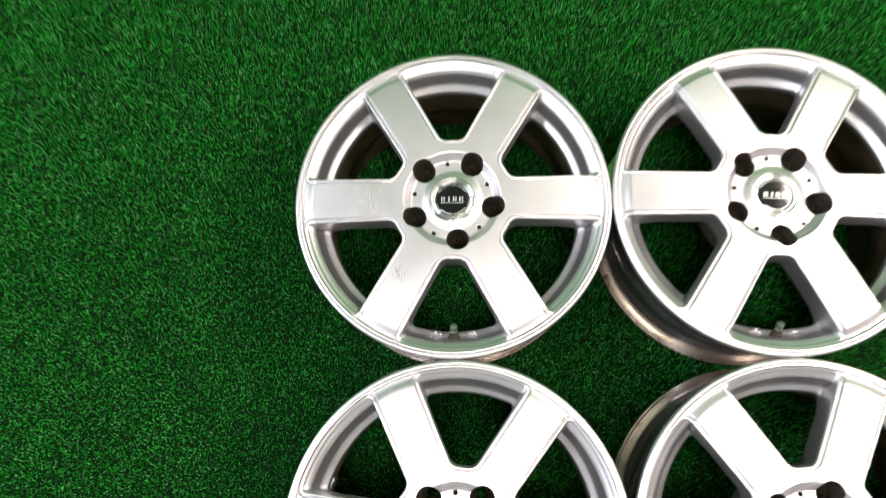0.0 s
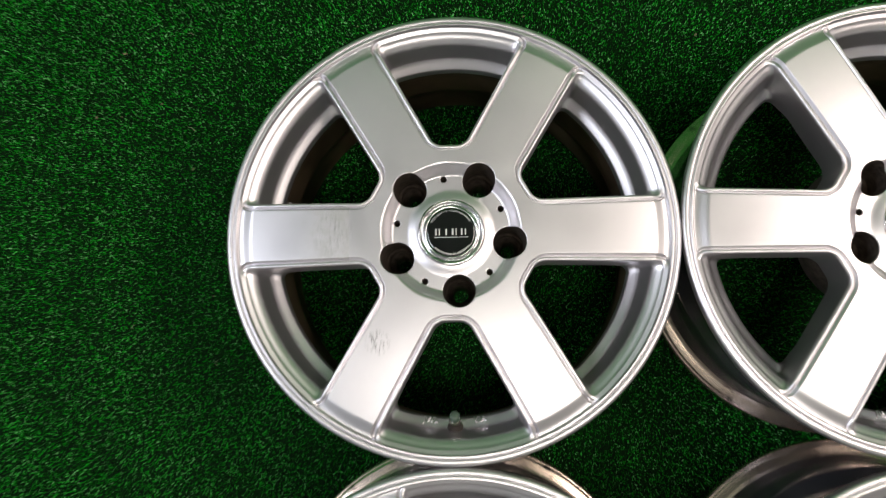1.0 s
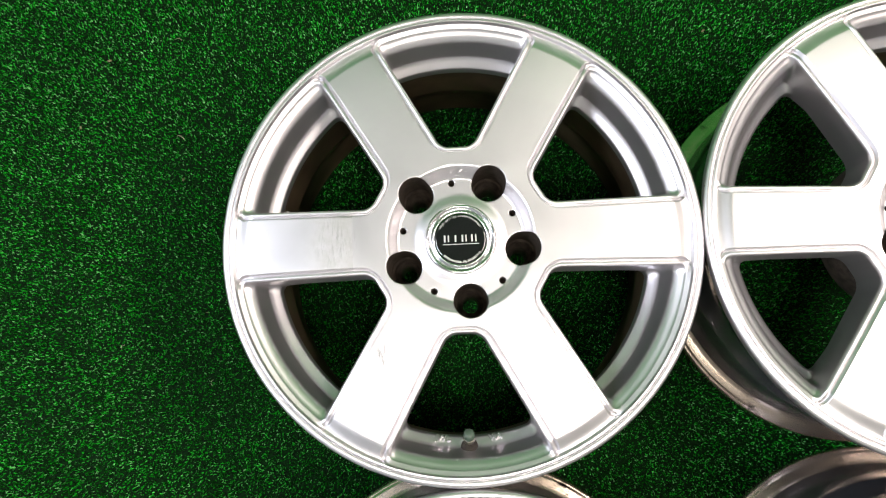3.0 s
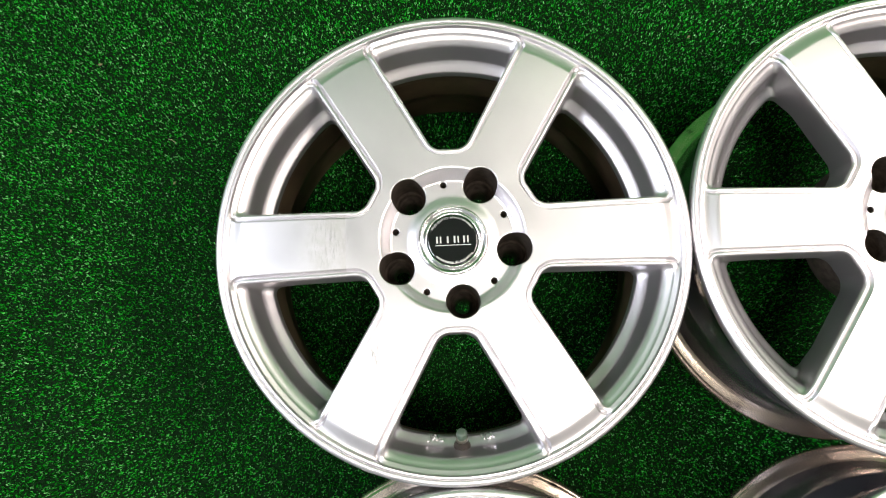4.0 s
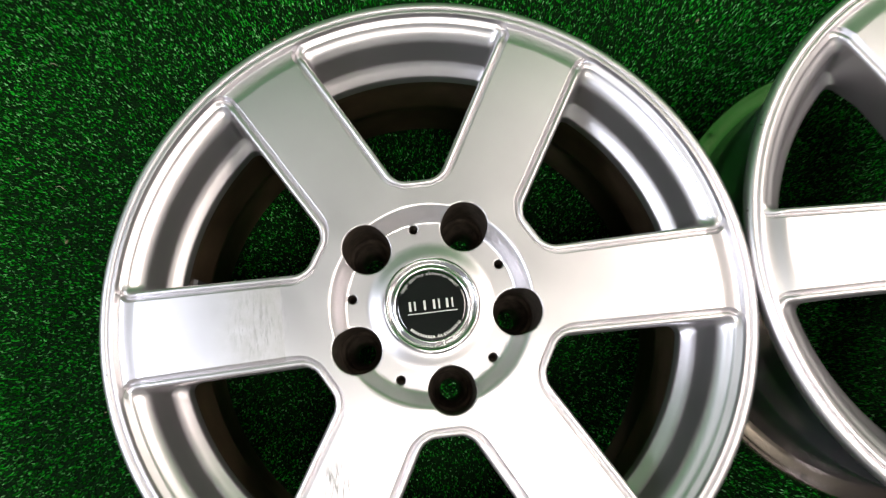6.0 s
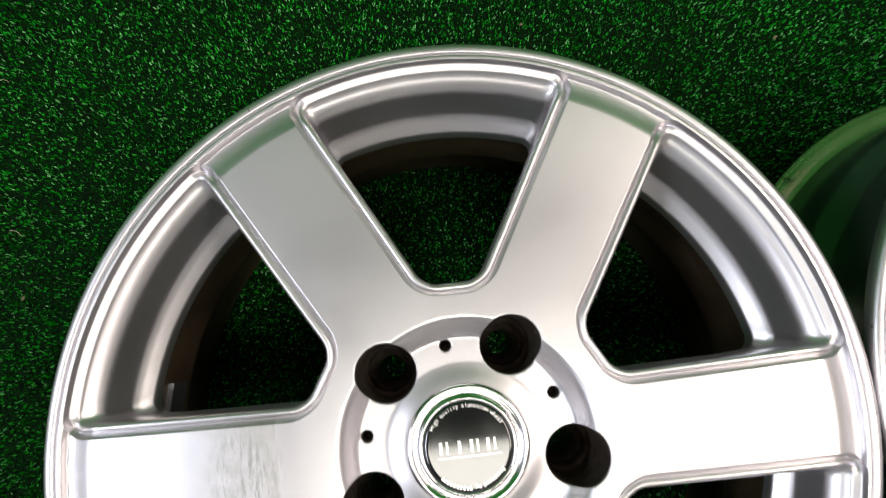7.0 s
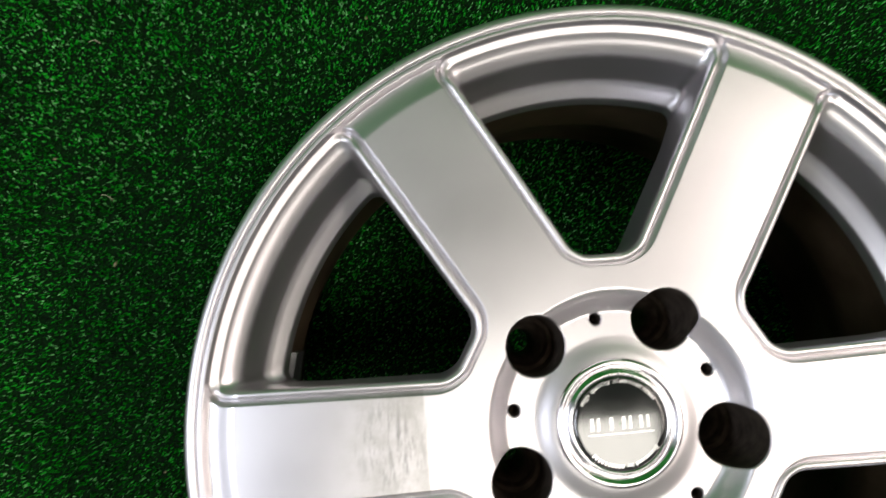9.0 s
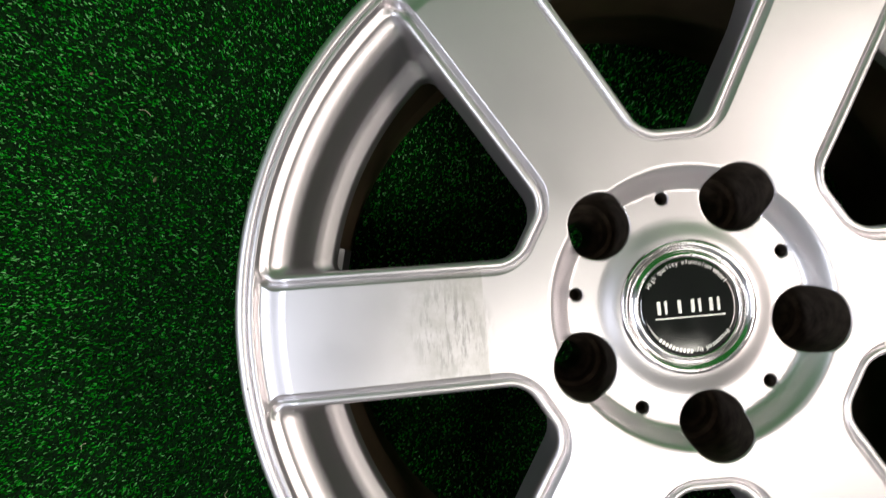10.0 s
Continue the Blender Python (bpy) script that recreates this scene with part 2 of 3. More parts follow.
def hub_height(r):
    pad = 0.2022 + 0.0030 * (1 - smooth_step(0.031, 0.044, r))
    return pad + (face_height(r) - pad) * smooth_step(0.0560, 0.0680, r)


def window_field(x, y, side, outer, inner, corner):
    """Signed distance to a window's outline about the x axis, grown by side, outer and inner."""
    g = []
    for s in (1, -1):
        u, w = math.cos(math.pi / 6), s * math.sin(math.pi / 6)
        along, off = x * u + y * w, s * (x * w - y * u)
        g.append((0.0323 + (along - 0.08) * 0.0194 - off) - side)
    g.append(math.hypot(x, y) - 0.204 - outer)
    g.append(0.0878 - x - inner)
    up = [v + corner for v in g]
    return min(max(up), 0.0) + math.sqrt(sum(max(v, 0.0) ** 2 for v in up)) - corner


MID = 0.150
# side, outer and inner growth, corner radius, drop below the face, or fixed heights at the rim and at the spokes
LEVELS = [
    (0.0100, 0.0056, 0.0088, 0.0112, 0.0, None, None),
    (0.0092, 0.0053, 0.0083, 0.0107, -0.0006, None, None),
    (0.0072, 0.0050, 0.0072, 0.0096, -0.0034, None, None),
    (0.0066, 0.0045, 0.0066, 0.0092, -0.0036, None, None),
    (0.0060, 0.0039, 0.0060, 0.0088, -0.0022, None, None),
    (0.0043, 0.0022, 0.0043, 0.0076, -0.0020, None, None),
    (0.0033, 0.0010, 0.0033, 0.0070, -0.0024, None, None),
    (0.0026, 0.0000, 0.0026, 0.0066, -0.0034, None, None),
    (0.0022, -0.0008, 0.0022, 0.0064, -0.0050, None, None),
    (0.0020, -0.0030, 0.0020, 0.0064, -0.0066, None, None),
    (0.0020, -0.0080, 0.0020, 0.0066, None, 0.1972, 0.1978),
    (0.0020, -0.0100, 0.0020, 0.0068, None, 0.1925, 0.1948),
    (0.0021, -0.0123, 0.0021, 0.0070, None, 0.1845, 0.1918),
    (0.0022, -0.0146, 0.0022, 0.0072, None, 0.1765, 0.1888),
    (0.0023, -0.0160, 0.0023, 0.0072, None, 0.1738, 0.1858),
    (0.0024, -0.0195, 0.0024, 0.0074, None, 0.1715, 0.1828),
    (0.0026, -0.0238, 0.0026, 0.0078, None, 0.1682, 0.1790),
    (0.0028, -0.0254, 0.0028, 0.0080, None, 0.1668, 0.1750),
    (0.0030, -0.0258, 0.0030, 0.0080, None, 0.1600, 0.1690),
]


def build_face():
    """Vertices, faces and a tag for each face of the star-shaped front casting."""
    verts, faces, tags, index, top_slope = [], [], [], {}, {}

    def vert(p):
        key = (round(p[0] * 2e5), round(p[1] * 2e5), round(p[2] * 2e5))
        if key not in index:
            index[key] = len(verts)
            verts.append(p)
        return index[key]

    def settle(start):
        """Turn a run of faces so that its first one looks up; the rest keep the same winding."""
        p = [Vector(verts[i]) for i in faces[start][:3]]
        if (p[1] - p[0]).cross(p[2] - p[0]).z < 0:
            for k in range(start, len(faces)):
                faces[k] = faces[k][::-1]

    def strip(rows, tag_of):
        start = len(faces)
        for i, (a, b2) in enumerate(zip(rows, rows[1:])):
            n = len(a)
            for k in range(n):
                l = (k + 1) % n
                quad = [vert(a[k]), vert(a[l]), vert(b2[l]), vert(b2[k])]
                quad = [q for m, q in enumerate(quad) if q != quad[m - 1]]
                if len(quad) > 2:
                    faces.append(quad)
                    c = [(a[k][m] + b2[l][m]) / 2 for m in range(3)]
                    tags.append(tag_of(i, c))
        settle(start)

    def turned(p, a):
        c, s = math.cos(a), math.sin(a)
        return (p[0] * c - p[1] * s, p[0] * s + p[1] * c, p[2])

    def polar(r, deg):
        return (r * math.cos(math.radians(deg)), r * math.sin(math.radians(deg)))

    # one window sector, laid out along arcs of the wheel
    def outside(x, y, level):
        return window_field(x, y, *level[:4]) >= 0

    def solve(at, lo, hi, level):
        """The value between lo (inside the window) and hi (outside) where the outline is crossed."""
        for _ in range(36):
            m = (lo + hi) / 2
            if outside(*at(m), level):
                hi = m
            else:
                lo = m
        return lo

    first_level = LEVELS[0]
    r_in, r_out = 0.0815, 0.2085

    def side_angle(r):
        return solve(lambda q: polar(r, q), 0.0, 30.0, first_level)

    def loop_radius(r):
        if r > 0.204:
            return 0.204 + (r - 0.204) * (r_out - 0.204) / (R_RING - 0.204)
        if r < 0.09:
            return 0.09 + (r - 0.09) * (0.09 - r_in) / (0.09 - R_HUB)
        return r

    spoke_radii = [R_HUB + (0.19 - R_HUB) * k / 34 for k in range(34)] + [0.19 + (R_RING - 0.19) * k / 28 for k in range(29)]
    a_in, a_out = side_angle(r_in), side_angle(r_out)
    pairs = []  # (edge radius, edge angle, loop radius, loop angle)
    for deg in range(30, -30, -1):
        q = deg * a_in / 30
        pairs.append((R_HUB, deg, solve(lambda r: polar(r, q), MID, 0.07, first_level), q))
    for r in spoke_radii[:-1]:
        pairs.append((r, -30, loop_radius(r), -side_angle(loop_radius(r))))
    for deg in range(-30, 30):
        q = deg * a_out / 30
        pairs.append((R_RING, deg, solve(lambda r: polar(r, q), MID, 0.215, first_level), q))
    for r in reversed(spoke_radii[1:]):
        pairs.append((r, 30, loop_radius(r), side_angle(loop_radius(r))))
    rows = []
    for k in range(8, 0, -1):
        f = k / 8
        line = []
        for re, ae, rl, al in pairs:
            r = rl + (re - rl) * f
            x, y = polar(r, al + (ae - al) * f)
            line.append((x, y, face_height(r)))
        rows.append(line)
    for level in LEVELS:
        drop, low_rim, low_spoke = level[4:]
        row = []
        for re, ae, rl, al in pairs:
            lx, ly = polar(rl, al)
            m = 1.0 if level is first_level else solve(lambda q: (MID + (lx - MID) * q, ly * q), 0.0, 1.02, level)
            x, y = MID + (lx - MID) * m, ly * m
            if drop is None:
                z = low_spoke + (low_rim - low_spoke) * smooth_step(0.148, 0.178, math.hypot(x, y))
            else:
                z = face_height(math.hypot(x, y)) + drop
            row.append((x, y, z))
        rows.append(row)
    for k in range(6):
        a = math.radians(30 + 60 * k)

        def tag_of(i, c):
            r, deg = math.hypot(c[0], c[1]), math.degrees(math.atan2(c[1], c[0]))
            if r > 0.1985 or (i > 16 and r > 0.162):
                return "rim"
            return "spoke%d" % (round(deg / 60) % 6)

        spun = [[turned(p, a) for p in row] for row in rows]
        strip(spun, tag_of)
        for row in spun[:9]:
            for p in row:
                top_slope[vert(p)] = (p, face_height)

    # the hub: sectors round each lug hole and each small hole
    radii = [0.031 + (R_HUB - 0.031) * k / 26 for k in range(27)]

    def hole_sector(mid, half, r_mid, r_hole, steps):
        rim = [polar(R_HUB, mid + a) for a in range(-half, half)] + [polar(r, mid + half) for r in reversed(radii[1:])]
        rim += [polar(0.031, mid + a) for a in range(half, -half, -1)] + [polar(r, mid - half) for r in radii[:-1]]
        cx, cy = polar(r_mid, mid)
        out = []
        for k in range(steps + 1):
            f = 1 - k / steps
            row = []
            for ex, ey in rim:
                d = math.hypot(ex - cx, ey - cy)
                g = f + (1 - f) * r_hole / d
                px, py = cx + (ex - cx) * g, cy + (ey - cy) * g
                row.append((px, py, hub_height(math.hypot(px, py))))
            out.append(row)
        for row in out[:-1]:
            for p in row:
                top_slope[vert(p)] = (p, hub_height)
        edge_row = out[steps]
        for shrink, down in ((0.0003, 0.0002), (0.0006, 0.0006), (0.0007, 0.0012)):
            out.append([(cx + (x - cx) * (1 - shrink / r_hole), cy + (y - cy) * (1 - shrink / r_hole), z - down) for x, y, z in edge_row])
        out.append([(cx + (x - cx) * (1 - 0.0009 / r_hole), cy + (y - cy) * (1 - 0.0009 / r_hole), 0.197) for x, y, z in edge_row])
        strip([row[::-1] for row in out], lambda i, c: "hole%d" % mid if i == steps + 3 else "hub")

    for a in BOLTS:
        hole_sector(a, 29, 0.0572, 0.0163, 18)
    for a in SMALL:
        hole_sector(a, 7, 0.0533, 0.0036, 12)

    # the lip, out to the flange edge
    lip = rounded([(R_RING, 0.2088), (0.2118, 0.2087), (0.2124, 0.2064), (0.2130, 0.2086), (0.2161, 0.2085), (0.2183, 0.2070), (0.2191, 0.2035), (0.2181, 0.1975), (0.2130, 0.1960)], 0.0007)
    lv, lf = revolve(lip)
    start = len(faces)
    for f in lf:
        quad = [vert(lv[i]) for i in f]
        faces.append(quad)
        tags.append("rim")
    settle(start)
    return verts, faces, tags, top_slope


FV, FF, FT, FS = build_face()
co = np.array(FV)
normal = np.zeros_like(co)
for f in FF:
    p = co[f]
    n = np.zeros(3)
    for k in range(1, len(f) - 1):
        n += np.cross(p[k] - p[0], p[k + 1] - p[0])
    normal[f] += n
normal /= np.linalg.norm(normal, axis=1, keepdims=True) + 1e-20
for i, (p, height) in FS.items():
    r = math.hypot(p[0], p[1])
    slope = (height(r + 1e-5) - height(r - 1e-5)) / 2e-5
    if r < R_RING - 1e-4:
        normal[i] = Vector((-slope * p[0] / r, -slope * p[1] / r, 1)).normalized()


def face_piece(name, tag, mat):
    chosen = [f for f, g in zip(FF, FT) if g == tag]
    used = sorted({i for f in chosen for i in f})
    place = {i: k for k, i in enumerate(used)}
    return mesh_of(name, co[used], [[place[i] for i in f] for f in chosen], mat, True, normal[used])


BARREL_OUT = rounded([(0.2130, 0.1960), (0.2040, 0.1940), (0.2020, 0.1900), (0.2000, 0.1760), (0.1925, 0.1670), (0.1870, 0.1500), (0.1860, 0.1000), (0.1940, 0.0840), (0.1970, 0.0780), (0.1978, 0.0350), (0.1995, 0.0190)], 0.002)
FLANGE = rounded([(0.1995, 0.0190), (0.2030, 0.0170), (0.2110, 0.0150), (0.2125, 0.0135), (0.2150, 0.0130), (0.2164, 0.0105), (0.2166, 0.0050), (0.2150, 0.0015), (0.2100, 0.0000), (0.2030, 0.0020), (0.1960, 0.0080)], 0.001)
BARREL_IN = rounded([(0.1960, 0.0080), (0.1935, 0.0300), (0.1915, 0.0700), (0.1835, 0.0950), (0.1815, 0.1050), (0.1810, 0.1460), (0.1783, 0.1600)], 0.002)


def text_mesh(words, size, depth, mat):
    cu = bpy.data.curves.new("words", "FONT")
    cu.body, cu.size, cu.extrude, cu.align_x, cu.align_y = words, size, depth, "CENTER", "CENTER"
    ob = new("words", cu)
    me = bpy.data.meshes.new_from_object(ob.evaluated_get(bpy.context.evaluated_depsgraph_get()))
    bpy.data.objects.remove(ob)
    me.materials.clear()
    me.materials.append(mat)
    return me


def arc_words(words, radius, size, middle, spread, height, mat, upright=True):
    """Small raised letters along an arc, as one mesh."""
    bm = bmesh.new()
    for k, ch in enumerate(words):
        if ch == " ":
            continue
        f = k / (len(words) - 1) - 0.5
        a = middle - f * spread if upright else middle + f * spread
        me = text_mesh(ch, size, 0.00008, mat)
        n = len(bm.verts)
        bm.from_mesh(me)
        bpy.data.meshes.remove(me)
        bm.verts.ensure_lookup_table()
        m = pose(radius * math.cos(math.radians(a)), radius * math.sin(math.radians(a)), height, 0, 0, a - 90 if upright else a + 90)
        for v in bm.verts[n:]:
            v.co = m @ v.co
    me = bpy.data.meshes.new("lettering")
    bm.to_mesh(me)
    bm.free()
    me.materials.append(mat)
    return me


def cap_top(r):
    return 0.2067 - 0.00025 * (r / 0.0235) ** 2


def build_wheel(paint):
    wheel = new("alloy_wheel")
    part("rim", face_piece("rim", "rim", paint), paint, wheel)
    part("hub", face_piece("hub", "hub", paint), paint, wheel)
    for k in range(6):
        part("spoke", face_piece("spoke", "spoke%d" % k, paint), paint, wheel)
    part("barrel", mesh_of("barrel", *revolve(BARREL_OUT), BARREL), BARREL, wheel, "dark grey outer barrel wall")
    part("back_flange", mesh_of("back_flange", *revolve(FLANGE), WORN), WORN, wheel, "scuffed bare metal back flange")
    part("inner_barrel", mesh_of("inner_barrel", *revolve([p for p in BARREL_IN]), INNER), INNER, wheel, "brown dusty inner barrel, darkened as in shade")
    # back of the hub, which closes the casting below
    skirt = part("hub_back", mesh_of("hub_back", *revolve(rounded([(0.031, 0.2015), (0.0305, 0.16), (0.033, 0.1185)], 0.002)), HOLE), HOLE, wheel)
    part("hub_skirt", mesh_of("hub_skirt", *revolve(rounded([(0.075, 0.1185), (0.080, 0.122), (0.082, 0.15), (0.082, 0.17)], 0.002)), HOLE), HOLE, skirt)
    bm = bmesh.new()
    rims = [(0.0, 0.0, 0.075, 72), (0.0, 0.0, 0.033, 48)]
    rims += [(0.0572 * math.cos(math.radians(a)), 0.0572 * math.sin(math.radians(a)), 0.0074, 24) for a in BOLTS]
    for cx, cy, r, n in rims:
        ring = [bm.verts.new((cx + r * math.cos(math.tau * k / n), cy + r * math.sin(math.tau * k / n), 0.1185)) for k in range(n)]
        for p, q in zip(ring, ring[1:] + ring[:1]):
            bm.edges.new((p, q))
    bmesh.ops.triangle_fill(bm, use_beauty=True, edges=bm.edges[:])
    part("mounting_face", bm, HOLE, skirt, "flat rear mounting face with lug holes", False)
    for a in BOLTS + SMALL:
        part("hole_wall", face_piece("hole_wall", "hole%d" % a, HOLE), HOLE, wheel, "metal wall of a drilled hole, darkened as in shade")
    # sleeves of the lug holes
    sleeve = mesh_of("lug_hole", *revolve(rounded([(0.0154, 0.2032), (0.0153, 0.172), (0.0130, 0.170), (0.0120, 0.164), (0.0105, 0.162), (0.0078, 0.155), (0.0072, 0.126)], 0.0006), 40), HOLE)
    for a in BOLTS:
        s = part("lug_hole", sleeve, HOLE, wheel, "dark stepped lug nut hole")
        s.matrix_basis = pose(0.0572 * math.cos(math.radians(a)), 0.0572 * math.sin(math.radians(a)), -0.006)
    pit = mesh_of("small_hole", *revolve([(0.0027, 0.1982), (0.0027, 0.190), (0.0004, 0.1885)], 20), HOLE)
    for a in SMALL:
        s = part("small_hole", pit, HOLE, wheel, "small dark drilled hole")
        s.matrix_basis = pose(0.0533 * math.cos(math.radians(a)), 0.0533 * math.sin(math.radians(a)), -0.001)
    # centre cap
    ring = rounded([(0.0335, 0.2015), (0.0322, 0.2062), (0.0305, 0.2072), (0.0292, 0.2066), (0.0280, 0.2050), (0.0268, 0.2052), (0.0255, 0.2066), (0.0242, 0.2068), (0.0236, 0.2058)], 0.0006)
    cap = part("center_cap", mesh_of("center_cap", *revolve(ring, 120), CHROME), CHROME, wheel, "chrome ringed centre cap")
    dome = [(0.0237, 0.2056)] + [(r, cap_top(r)) for r in (0.0234, 0.021, 0.018, 0.015, 0.012, 0.009, 0.006, 0.003, 0.0004)]
    part("emblem_disc", mesh_of("emblem_disc", *revolve(dome, 96), BLACK), BLACK, cap, "glossy black domed emblem disc")
    bm = bmesh.new()
    # four plain groups of strokes stand for the brand's mark
    for x, wide in ((-0.0127, 0.0034), (-0.0046, 0.0), (0.0034, 0.0034), (0.0122, 0.0036)):
        z = cap_top(abs(x)) - 0.0002
        box(bm, (x - wide / 2 - 0.0008, -0.0028, z), (x - wide / 2 + 0.0008, 0.0034, z + 0.0006))
        if wide:
            box(bm, (x + wide / 2 - 0.0007, -0.0028, z), (x + wide / 2 + 0.0005, 0.0034, z + 0.0006))
    part("emblem_blocks", bm, PRINT, cap, "raised silver emblem blocks", False)
    bm = bmesh.new()
    for k in range(12):
        x = -0.0165 + k * 0.00275
        z = cap_top(abs(x + 0.0014)) - 0.0003
        box(bm, (x, -0.0052, z), (x + 0.0028, -0.0046, z + 0.0006))
    part("emblem_underline", bm, PRINT, cap, "thin silver underline", False)
    part("arc_lettering", arc_words("High quality aluminium wheel", 0.0212, 0.0032, 90, 118, 0.2066, PRINT), PRINT, cap, "fine silver lettering along the edge")
    part("arc_lettering", arc_words("Presented by", 0.0212, 0.0032, 299, 46, 0.2066, PRINT), PRINT, cap, "fine silver lettering along the edge")
    bm = bmesh.new()
    for k in range(10):
        a = math.radians(225 + k * 90 / 19)
        made = bmesh.ops.create_cube(bm, size=1)
        m = pose(0.0212 * math.cos(a), 0.0212 * math.sin(a), 0.2066, 0, 0, math.degrees(a) + 90)
        for v in made["verts"]:
            v.co = m @ Vector((v.co.x * 0.0011, v.co.y * 0.0018, v.co.z * 0.0003))
    part("arc_bars", bm, PRINT, cap, "row of tiny silver bars", False)
    # valve at the foot of the window opposite the top
    tilt = pose(0, -0.1890, 0.1705, -35)
    base = part("valve_stem", mesh_of("valve_stem", *revolve(rounded([(0.0001, -0.006), (0.0080, -0.006), (0.0082, 0.002), (0.0068, 0.008), (0.0050, 0.013), (0.0048, 0.016), (0.0001, 0.016)], 0.0008), 32), RUBBER), RUBBER, wheel, "brown rubber valve stem")
    base.matrix_basis = tilt
    part("valve_collar", mesh_of("valve_collar", *revolve(rounded([(0.0046, 0.014), (0.0056, 0.0155), (0.0056, 0.019), (0.0046, 0.021), (0.0001, 0.021)], 0.0006), 32), VALVE), VALVE, base, "shiny metal valve collar")
    part("valve_cap", mesh_of("valve_cap", *revolve(rounded([(0.0044, 0.019), (0.0050, 0.0205), (0.0050, 0.0265), (0.0040, 0.0285), (0.0001, 0.0288)], 0.0008), 32), VALVECAP), VALVECAP, base, "grey green valve cap")
    # stick-on balance weight inside the barrel
    bm = bmesh.new()
    ring = []
    for k in range(9):
        q = math.radians(165 + k * 1.4)
        ring.append([bm.verts.new((r * math.cos(q), r * math.sin(q), z)) for r, z in ((0.1814, 0.118), (0.1780, 0.119), (0.1780, 0.143), (0.1814, 0.144))])
    for p, q in zip(ring, ring[1:]):
        for k in range(4):
            bm.faces.new((p[k], p[(k + 1) % 4], q[(k + 1) % 4], q[k]))
    bm.faces.new(ring[0])
    bm.faces.new(ring[-1])
    part("balance_weight", bm, WEIGHT, wheel, "dark grey stick-on balance weight", False)
    # cast approval marks on the ledge, either side of the valve
    for words, deg in (("JWL", 262.4), ("VIA", 277.6)):
        a = math.radians(deg)
        mark = part("cast_mark", text_mesh(words, 0.0082, 0.0014, paint), paint, wheel, "raised cast letters")
        mark.matrix_basis = Matrix.Translation((0.1812 * math.cos(a), 0.1812 * math.sin(a), 0.1700)) @ Matrix.Rotation(a + math.pi / 2, 4, "Z") @ Matrix.Rotation(radians(-35), 4, "X")
    return wheel


WHEELS = [(0.0, 0.0, 0.0), (0.4380, -0.001, -2.0), (0.0015, -0.4385, -6.5), (0.4400, -0.4390, 5.6)]
first = build_wheel(SILVER_SCUFFED)
tagged(first, "silver six-spoke alloy wheel with scuffed spokes lying on green turf", "wheel", "alloy wheels laid out on the turf")
second = build_wheel(SILVER)
tagged(second, "silver six-spoke alloy wheel lying face up on green turf", "wheel", "alloy wheels laid out on the turf")
second.matrix_basis = pose(WHEELS[1][0], WHEELS[1][1], 0, 0, 0, WHEELS[1][2])
for wx, wy, turn in WHEELS[2:]:
    copy_thing(second, pose(wx, wy, 0, 0, 0, turn))


# ---- turf blades and litter ----
def turf_blades(count, x0, x1, y0, y1):
    rng = np.random.default_rng(5)
    x, y = rng.uniform(x0, x1, count), rng.uniform(y0, y1, count)
    patch = 0.5 + 0.25 * np.sin(x * 41 + 3 * np.sin(y * 23)) + 0.25 * np.sin(y * 37 + 2 * np.sin(x * 29))
    tall = rng.uniform(0.002, 0.0048, count) * (0.8 + 0.35 * patch)
    turn = rng.uniform(0, 2 * np.pi, count)
    lean = rng.uniform(0.0003, 0.0019, count)
    wide = rng.uniform(0.0003, 0.00065, count)
    across = np.stack([np.cos(turn), np.sin(turn), 0 * turn], 1) * wide[:, None]
    way = turn + np.pi / 2 + rng.normal(0, 0.5, count)
    bend = np.stack([np.cos(way), np.sin(way), 0 * way], 1)
    foot = np.stack([x, y, np.full(count, -0.0042)], 1)
    up = np.array([0, 0, 1.0])
    tip = foot + bend * lean[:, None] + up * tall[:, None]
    verts = np.stack([foot - across, foot + across, tip + across * 0.7, tip - across * 0.7], 1).reshape(-1, 3)
    quads = np.arange(count * 4).reshape(-1, 4)
    me = bpy.data.meshes.new("turf_blades")
    me.vertices.add(len(verts))
    me.vertices.foreach_set("co", verts.ravel())
    me.loops.add(quads.size)
    me.loops.foreach_set("vertex_index", quads.ravel().astype(np.int32))
    me.polygons.add(len(quads))
    me.polygons.foreach_set("loop_start", np.arange(0, quads.size, 4, dtype=np.int32))
    me.update(calc_edges=True)
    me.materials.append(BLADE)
    return tagged(new("turf_blades", me), "short green artificial turf blades", "turf", kind="stuff")


turf_blades(720000, -0.95, 1.0, -0.72, 0.62)


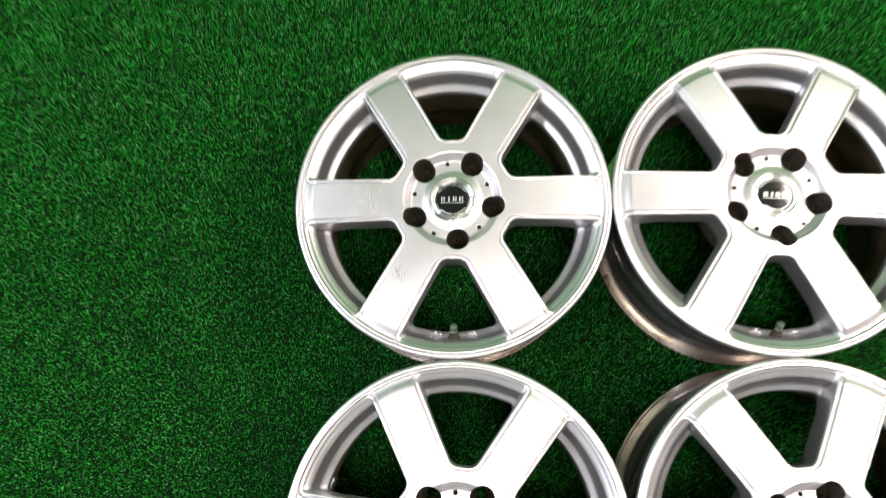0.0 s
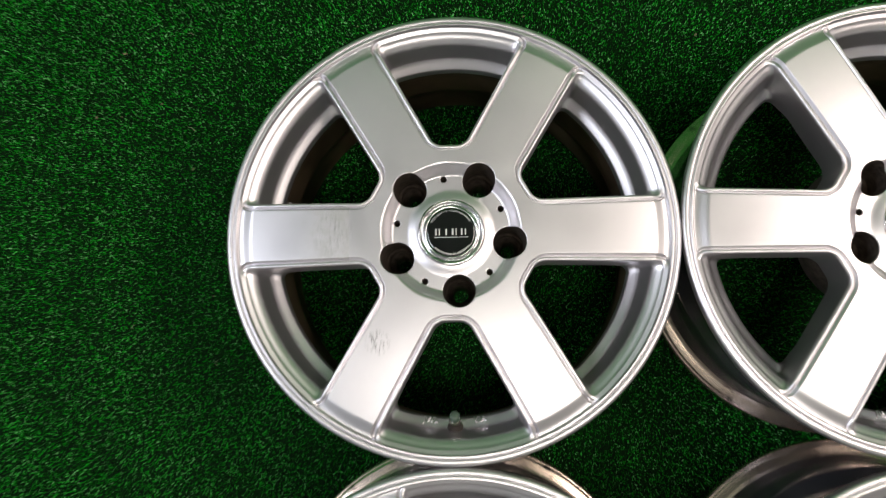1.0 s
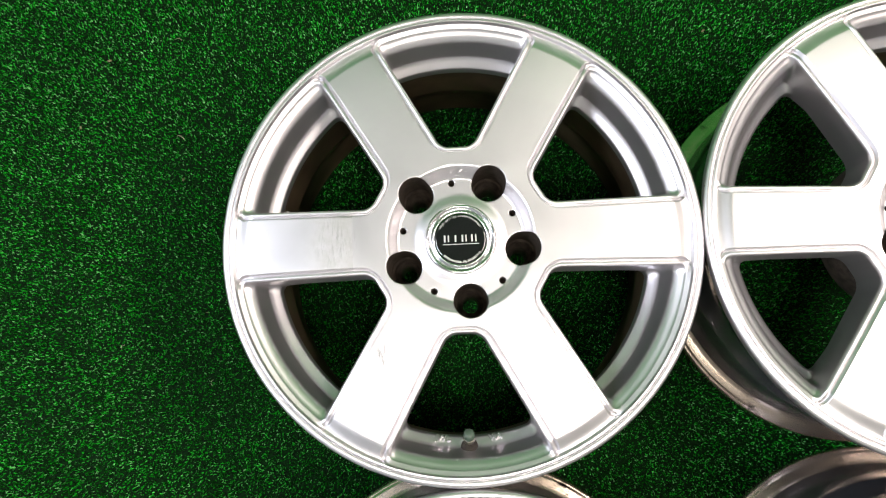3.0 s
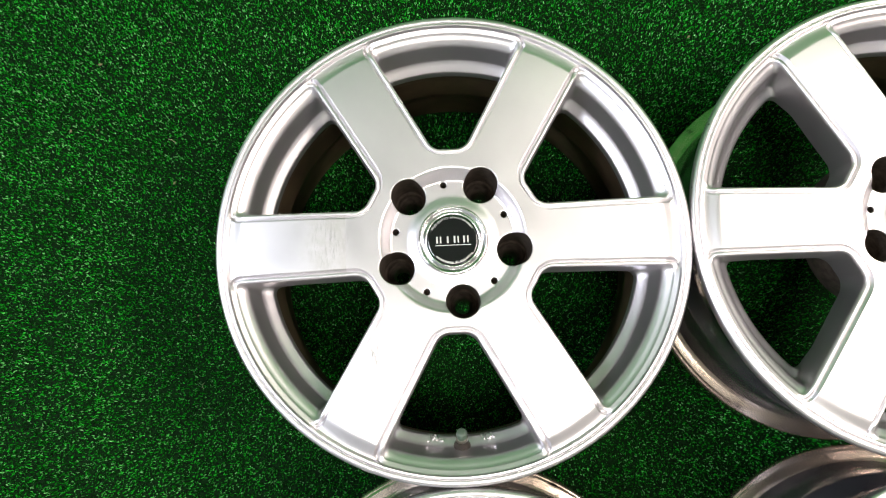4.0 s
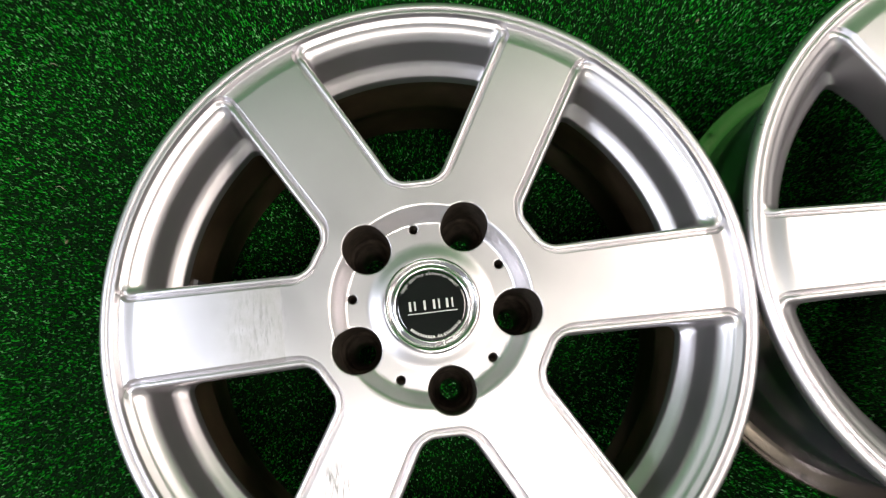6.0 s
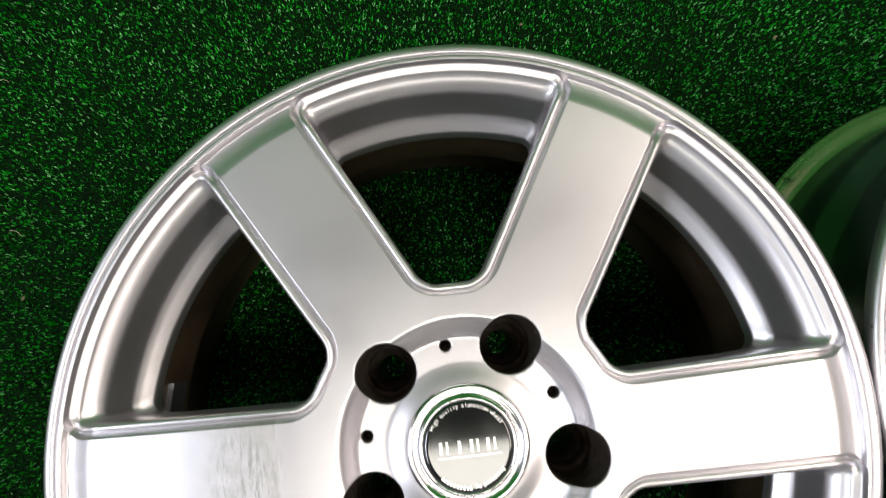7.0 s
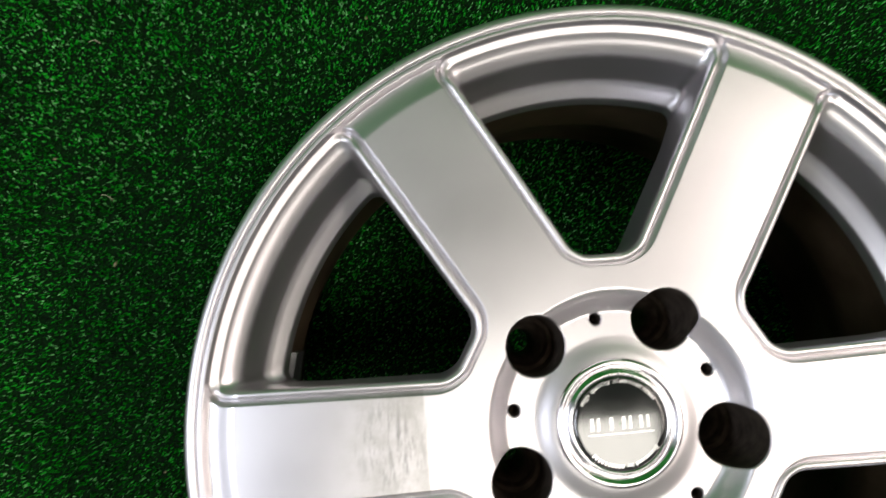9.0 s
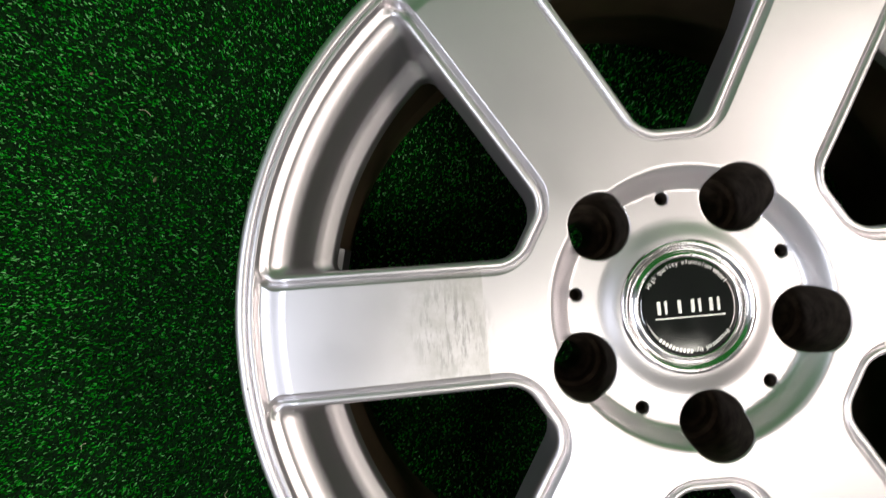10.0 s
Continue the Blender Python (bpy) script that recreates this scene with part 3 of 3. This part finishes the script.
def litter(x, y, size, turn, seed):
    rng = random.Random(seed)
    bm = bmesh.new()
    made = bmesh.ops.create_icosphere(bm, subdivisions=1, radius=1)
    for v in made["verts"]:
        k = rng.uniform(0.7, 1.2)
        v.co = (v.co.x * size * k, v.co.y * size * 0.6 * k, v.co.z * size * 0.22 * k)
    ob = part("leaf_fragment", bm, DEBRIS, None)
    ob.matrix_basis = pose(x, y, 0.003, rng.uniform(-20, 20), rng.uniform(-20, 20), turn)
    return tagged(ob, "small tan dry leaf fragment lying on turf", "litter", "litter on the turf")


for k, (lx, ly, size, turn) in enumerate([
    (-0.437, 0.283, 0.0034, 20), (-0.471, 0.196, 0.0026, 80), (-0.384, 0.212, 0.002, 10), (-0.339, 0.123, 0.0027, 60),
    (-0.307, -0.042, 0.0017, 0), (0.311, 0.282, 0.0024, 40), (0.092, 0.315, 0.0022, 15), (-0.125, 0.31, 0.0022, 75), (-0.437, 0.196, 0.0015, 30),
]):
    litter(lx, ly, size, turn, k)


def straw(x, y, length, turn):
    """A thin bent dry stem."""
    cu = bpy.data.curves.new("straw", "CURVE")
    cu.dimensions, cu.bevel_depth, cu.bevel_resolution = "3D", 0.00022, 1
    line = cu.splines.new("POLY")
    line.points.add(5)
    for k, p in enumerate(line.points):
        f = k / 5 - 0.5
        p.co = (f * length, 0.002 * math.cos(f * 3), 0.0012 + 0.0006 * math.cos(f * 5), 1)
    ob = new("straw", cu)
    me = bpy.data.meshes.new_from_object(ob.evaluated_get(bpy.context.evaluated_depsgraph_get()))
    bpy.data.objects.remove(ob)
    me.materials.clear()
    me.materials.append(STRAW)
    ob = new("dry_stem", me)
    ob.matrix_basis = pose(x, y, 0.0008, 0, 0, turn)
    return tagged(ob, "thin pale dry stem lying on turf", "litter", "litter on the turf")


for lx, ly, length, turn in ((-0.349, 0.307, 0.009, -10), (-0.344, 0.177, 0.011, -30), (-0.409, -0.079, 0.006, 50), (-0.30, -0.125, 0.007, 80)):
    straw(lx, ly, length, turn)
